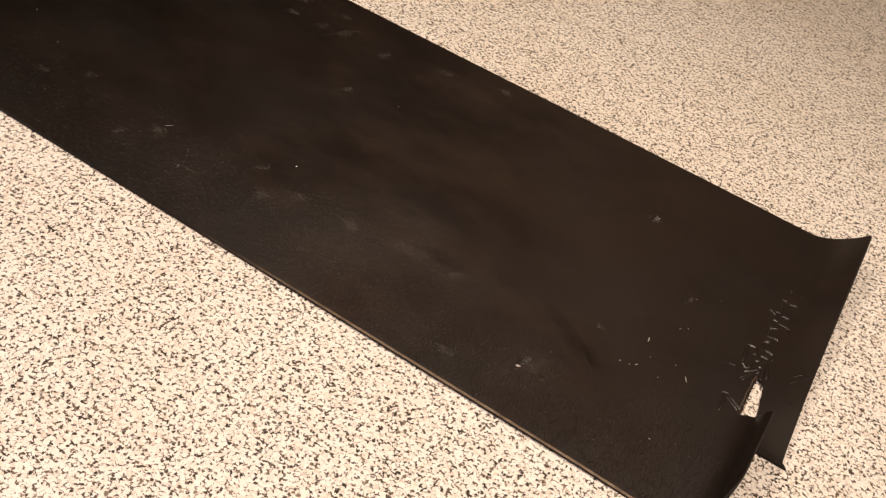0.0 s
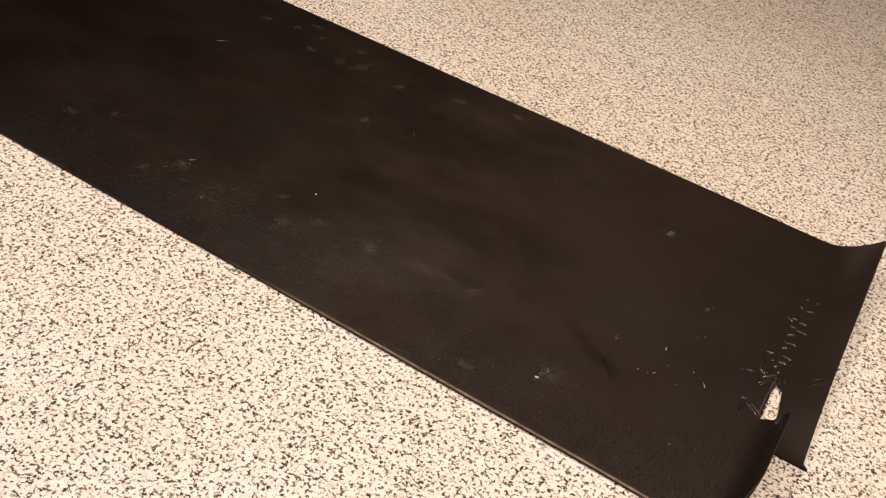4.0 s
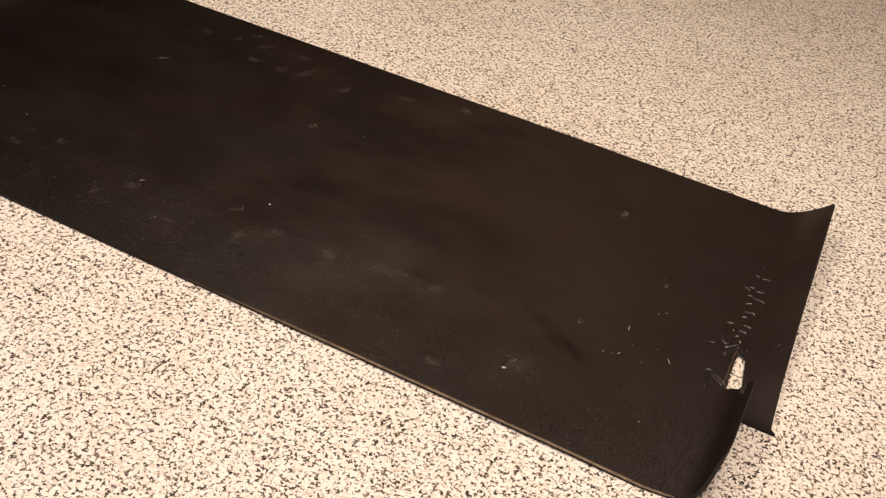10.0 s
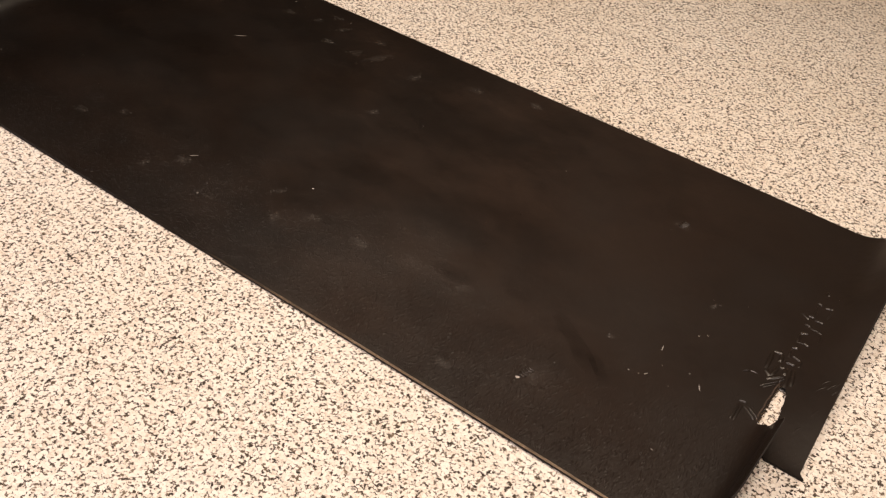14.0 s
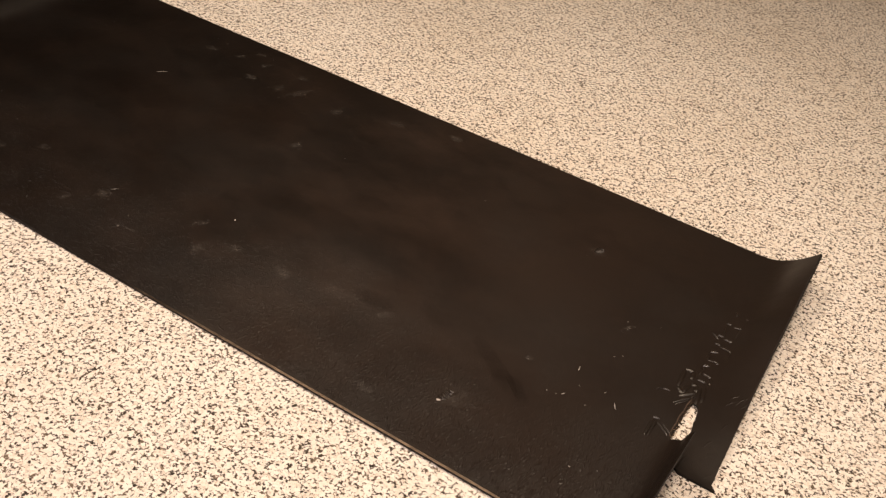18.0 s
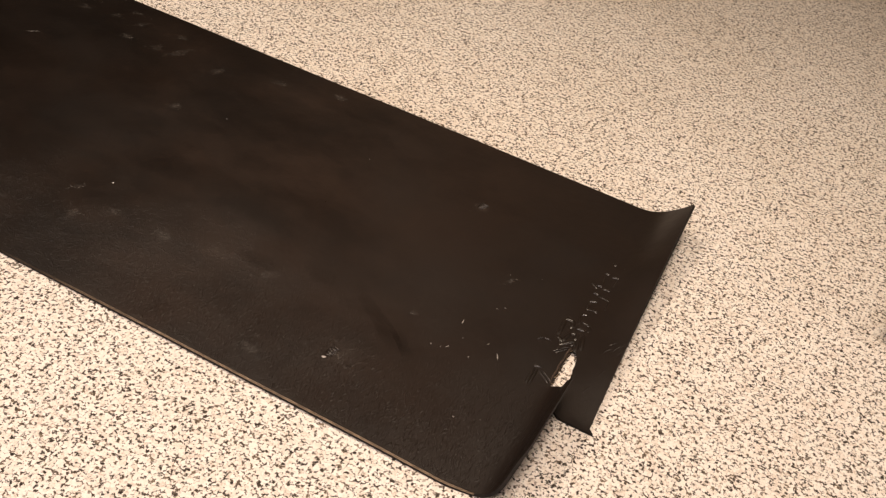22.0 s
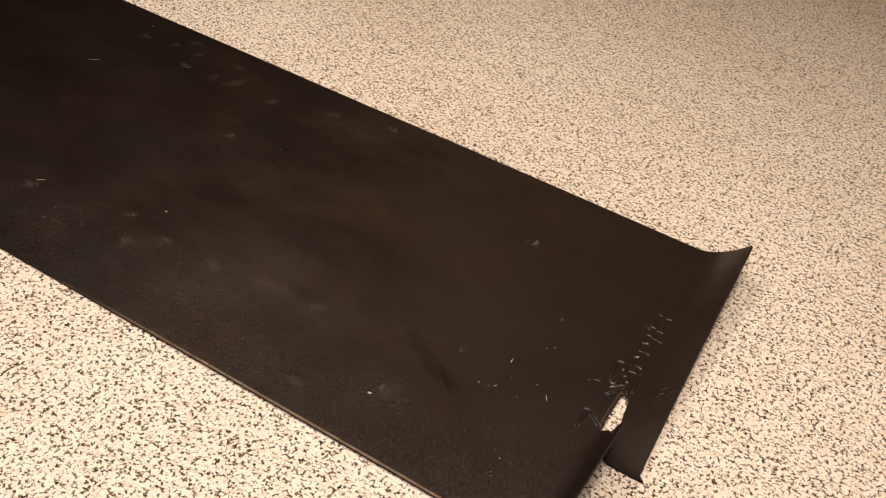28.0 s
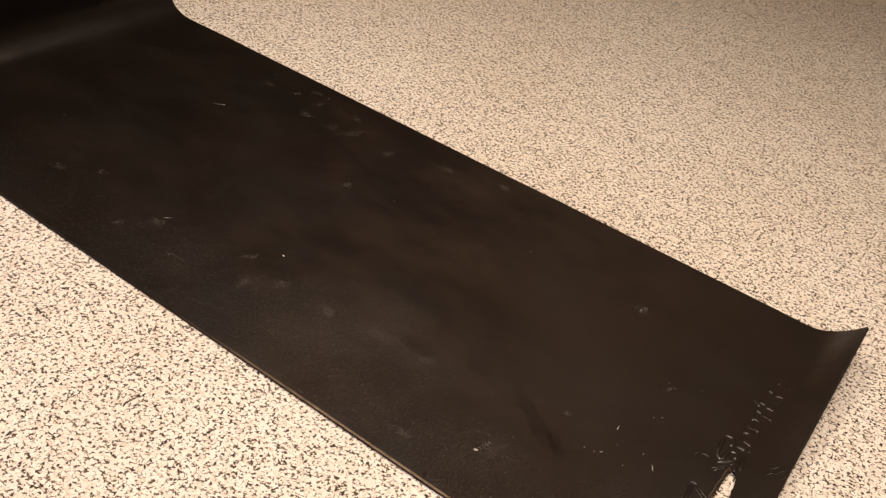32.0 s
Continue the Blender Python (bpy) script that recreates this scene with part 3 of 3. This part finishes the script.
# two pressed hatch marks
for cx, cy, turn, count in ((-0.377, 0.136, 78, 5), (-0.352, 0.682, 78, 4)):
    for k in range(count):
        a = radians(turn)
        ox, oy = (k - 2) * 0.0055 * math.cos(a), (k - 2) * 0.0055 * math.sin(a)
        ln = 0.0095 - 0.0012 * abs(k - 2)
        dx, dy = -ln * math.sin(a), ln * math.cos(a)
        ridge("hatch_ridge", cx + ox - dx, cy + oy - dy, cx + ox + dx, cy + oy + dy, 0.0046, 0.0026, 0.002)
smear("scuff_mark", -0.382, 0.116, 0.0075, 0.0045, 20, M_PALE, label="bare white scuffed spot")

# lint and crumbs
DOTS_A = [(-1.801, 0.693), (-1.813, 0.734), (-1.803, 0.721), (-1.703, 0.295), (-1.579, 0.239), (-1.846, 0.196), (-1.852, 0.184), (-1.866, 0.166),
          (-1.550, 0.842), (-1.511, 0.836), (-1.368, 0.850), (-1.135, 0.144), (-1.125, 0.109), (-0.971, 0.271), (-0.949, 0.602), (-0.626, 0.675)]
DOTS_B = [(-0.312, 0.300), (-0.232, 0.256), (-0.222, 0.264), (-0.180, 0.263), (-0.165, 0.313), (-0.100, 0.146), (-0.140, 0.126), (-0.352, 0.184),
          (-0.192, 0.407), (-0.180, 0.418), (-0.249, 0.253), (-0.209, 0.299), (-0.155, 0.538), (-0.212, 0.512), (-0.025, 0.662)]
for x, y in DOTS_A + DOTS_B:
    smear("lint_crumb", x, y, random.uniform(0.002, 0.0042), random.uniform(0.0014, 0.0024), random.uniform(0, 180), M_LINT, rough=0.4)
smear("lint_crumb", -0.971, 0.271, 0.004, 0.004, 0, M_CRUMB, label="bright white crumb")
for x, y, ang, ln in ((-0.228, 0.337, 100, 0.014), (-0.138, 0.294, 120, 0.015), (-0.222, 0.264, 60, 0.008), (-1.519, 0.612, 40, 0.028), (-1.224, 0.190, 45, 0.016)):
    smear("lint_thread", x, y, ln, 0.002, ang, M_LINT, rough=0.35)

# thin dark streaks, three of them along the creases
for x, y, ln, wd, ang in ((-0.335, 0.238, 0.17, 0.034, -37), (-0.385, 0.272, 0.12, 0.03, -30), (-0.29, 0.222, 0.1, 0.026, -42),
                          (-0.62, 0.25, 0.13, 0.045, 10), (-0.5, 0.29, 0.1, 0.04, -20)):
    smear("dark_streak", x, y, ln, wd, ang, M_STREAK, up=0.0007, label="dark streak")

# dusty scuffs
FLECK_VERTS, FLECK_FACES = [], []


def flecks(x, y, length, width, turn):
    """Small scraped flecks gathered in the middle of a scuff, thinning out along it."""
    ca, sa = math.cos(radians(turn)), math.sin(radians(turn))
    verts, faces = FLECK_VERTS, FLECK_FACES
    for k in range(random.randint(5, 11)):
        p, q = random.gauss(0, length * 0.27), random.gauss(0, width * 0.2)
        cx, cy = x + p * ca - q * sa, y + p * sa + q * ca
        big = random.uniform(0.5, 1.0) ** 2
        a, n = random.uniform(0, 3.14), 7
        start = len(verts)
        for i in range(n):
            th = 2 * math.pi * i / n
            r = random.uniform(0.55, 1.3) * big
            u, w = 0.0034 * r * math.cos(th), 0.0013 * r * math.sin(th)
            verts.append(on_mat(cx + u * math.cos(a) - w * math.sin(a), cy + u * math.sin(a) + w * math.cos(a), 0.0009))
        faces.append(tuple(range(start, start + n)))


SCUFF_A = [(-1.519, 0.792, 0.05, 0.03), (-1.440, 0.807, 0.04, 0.02), (-1.411, 0.852, 0.04, 0.02), (-1.364, 0.808, 0.04, 0.025), (-1.347, 0.741, 0.04, 0.03),
           (-1.265, 0.742, 0.05, 0.045), (-1.251, 0.824, 0.05, 0.03), (-1.066, 0.570, 0.045, 0.03), (-1.225, 0.165, 0.06, 0.035), (-1.275, 0.106, 0.035, 0.02),
           (-1.010, 0.222, 0.045, 0.02), (-1.089, 0.748, 0.045, 0.035), (-0.950, 0.807, 0.06, 0.035), (-0.812, 0.845, 0.05, 0.03), (-0.964, 0.151, 0.05, 0.04)]
SCUFF_B = [(-0.909, 0.203, 0.06, 0.03), (-0.792, 0.202, 0.05, 0.045), (-0.678, 0.222, 0.11, 0.05), (-0.577, 0.225, 0.06, 0.03), (-0.494, 0.059, 0.05, 0.035),
           (-0.205, 0.495, 0.03, 0.012), (-1.523, 0.150, 0.05, 0.03), (-1.447, 0.202, 0.04, 0.025), (-1.860, 0.150, 0.07, 0.02),
           (-1.105, 0.115, 0.06, 0.014), (-0.312, 0.305, 0.03, 0.02), (-0.355, 0.670, 0.05, 0.05), (-1.215, 0.750, 0.12, 0.03), (-0.36, 0.13, 0.07, 0.05)]
for x, y, ln, wd in SCUFF_A + SCUFF_B:
    turn = random.uniform(5, 75)
    smear("scuff_mark", x, y, ln * 1.1, wd * 0.8, turn, M_DUST, up=0.0008, rough=0.5)
    flecks(x, y, ln, wd, turn)
tagged(mesh_object("scuff_flecks", FLECK_VERTS, FLECK_FACES, [M_FLECK], mat), "pale scraped flecks on worn rubber", kind="stuff")

# ---- the equipment foot beyond the mat's end ----
foot = tagged(new("equipment_foot"), "black plastic foot of exercise equipment on the floor", "foot")
foot.matrix_world = pose(0.446, 0.808, 0, 0, 0, -24)


def tapered_bm(w, d, z0, z1, inset, bevel):
    bm = box_bm(0.0, w, 0.0, d, z0, z1)
    for v in bm.verts:
        if v.co.z < z1 - 1e-4:
            v.co.x += inset if v.co.x < w / 2 else -inset
            v.co.y += inset if v.co.y < d / 2 else -inset
    bmesh.ops.bevel(bm, geom=bm.edges[:], offset=bevel, segments=3, affect="EDGES", profile=0.5)
    return bm


part("cap", tapered_bm(0.17, 0.28, 0.0, 0.06, 0.018, 0.012), M_PLASTIC, foot)
part("gasket", box_bm(0.006, 0.164, 0.006, 0.274, 0.05, 0.075), M_PLASTIC, foot)
part("cover", tapered_bm(0.174, 0.284, 0.062, 0.108, 0.0, 0.006), M_PLASTIC, foot)

# ---- rubber crumbs shed round the torn corner, doubling as its shadow ----
crumbs_v, crumbs_f = [], []
# dark bits thicken the shade under the corner and along the curled lip
for k in range(150):
    u = random.random()
    if k % 3:
        cx, cy = -0.006 + random.gauss(0, 0.02), 0.006 + random.gauss(0, 0.012)
    else:
        cx, cy = 0.022 + 0.045 * u + random.gauss(0, 0.008), 0.03 + 0.2 * u
    r, spin = random.uniform(0.0012, 0.0034), random.uniform(0, 3.14)
    start = len(crumbs_v)
    for i in range(5):
        a = spin + 2 * math.pi * i / 5
        q = r * random.uniform(0.6, 1.4)
        crumbs_v.append((cx + q * math.cos(a), cy + 0.7 * q * math.sin(a), 0.0002))
    crumbs_v.append((cx, cy, r * 0.8))
    crumbs_f += [(start + i, start + (i + 1) % 5, start + 5) for i in range(5)] + [tuple(range(start + 4, start - 1, -1))]
tagged(mesh_object("crumbs_and_shade", crumbs_v, crumbs_f, [M_CRUMB_SHADE], None, "", False), "dark brown rubber crumbs and contact shade on the floor by the torn corner", "crumbs", kind="stuff")
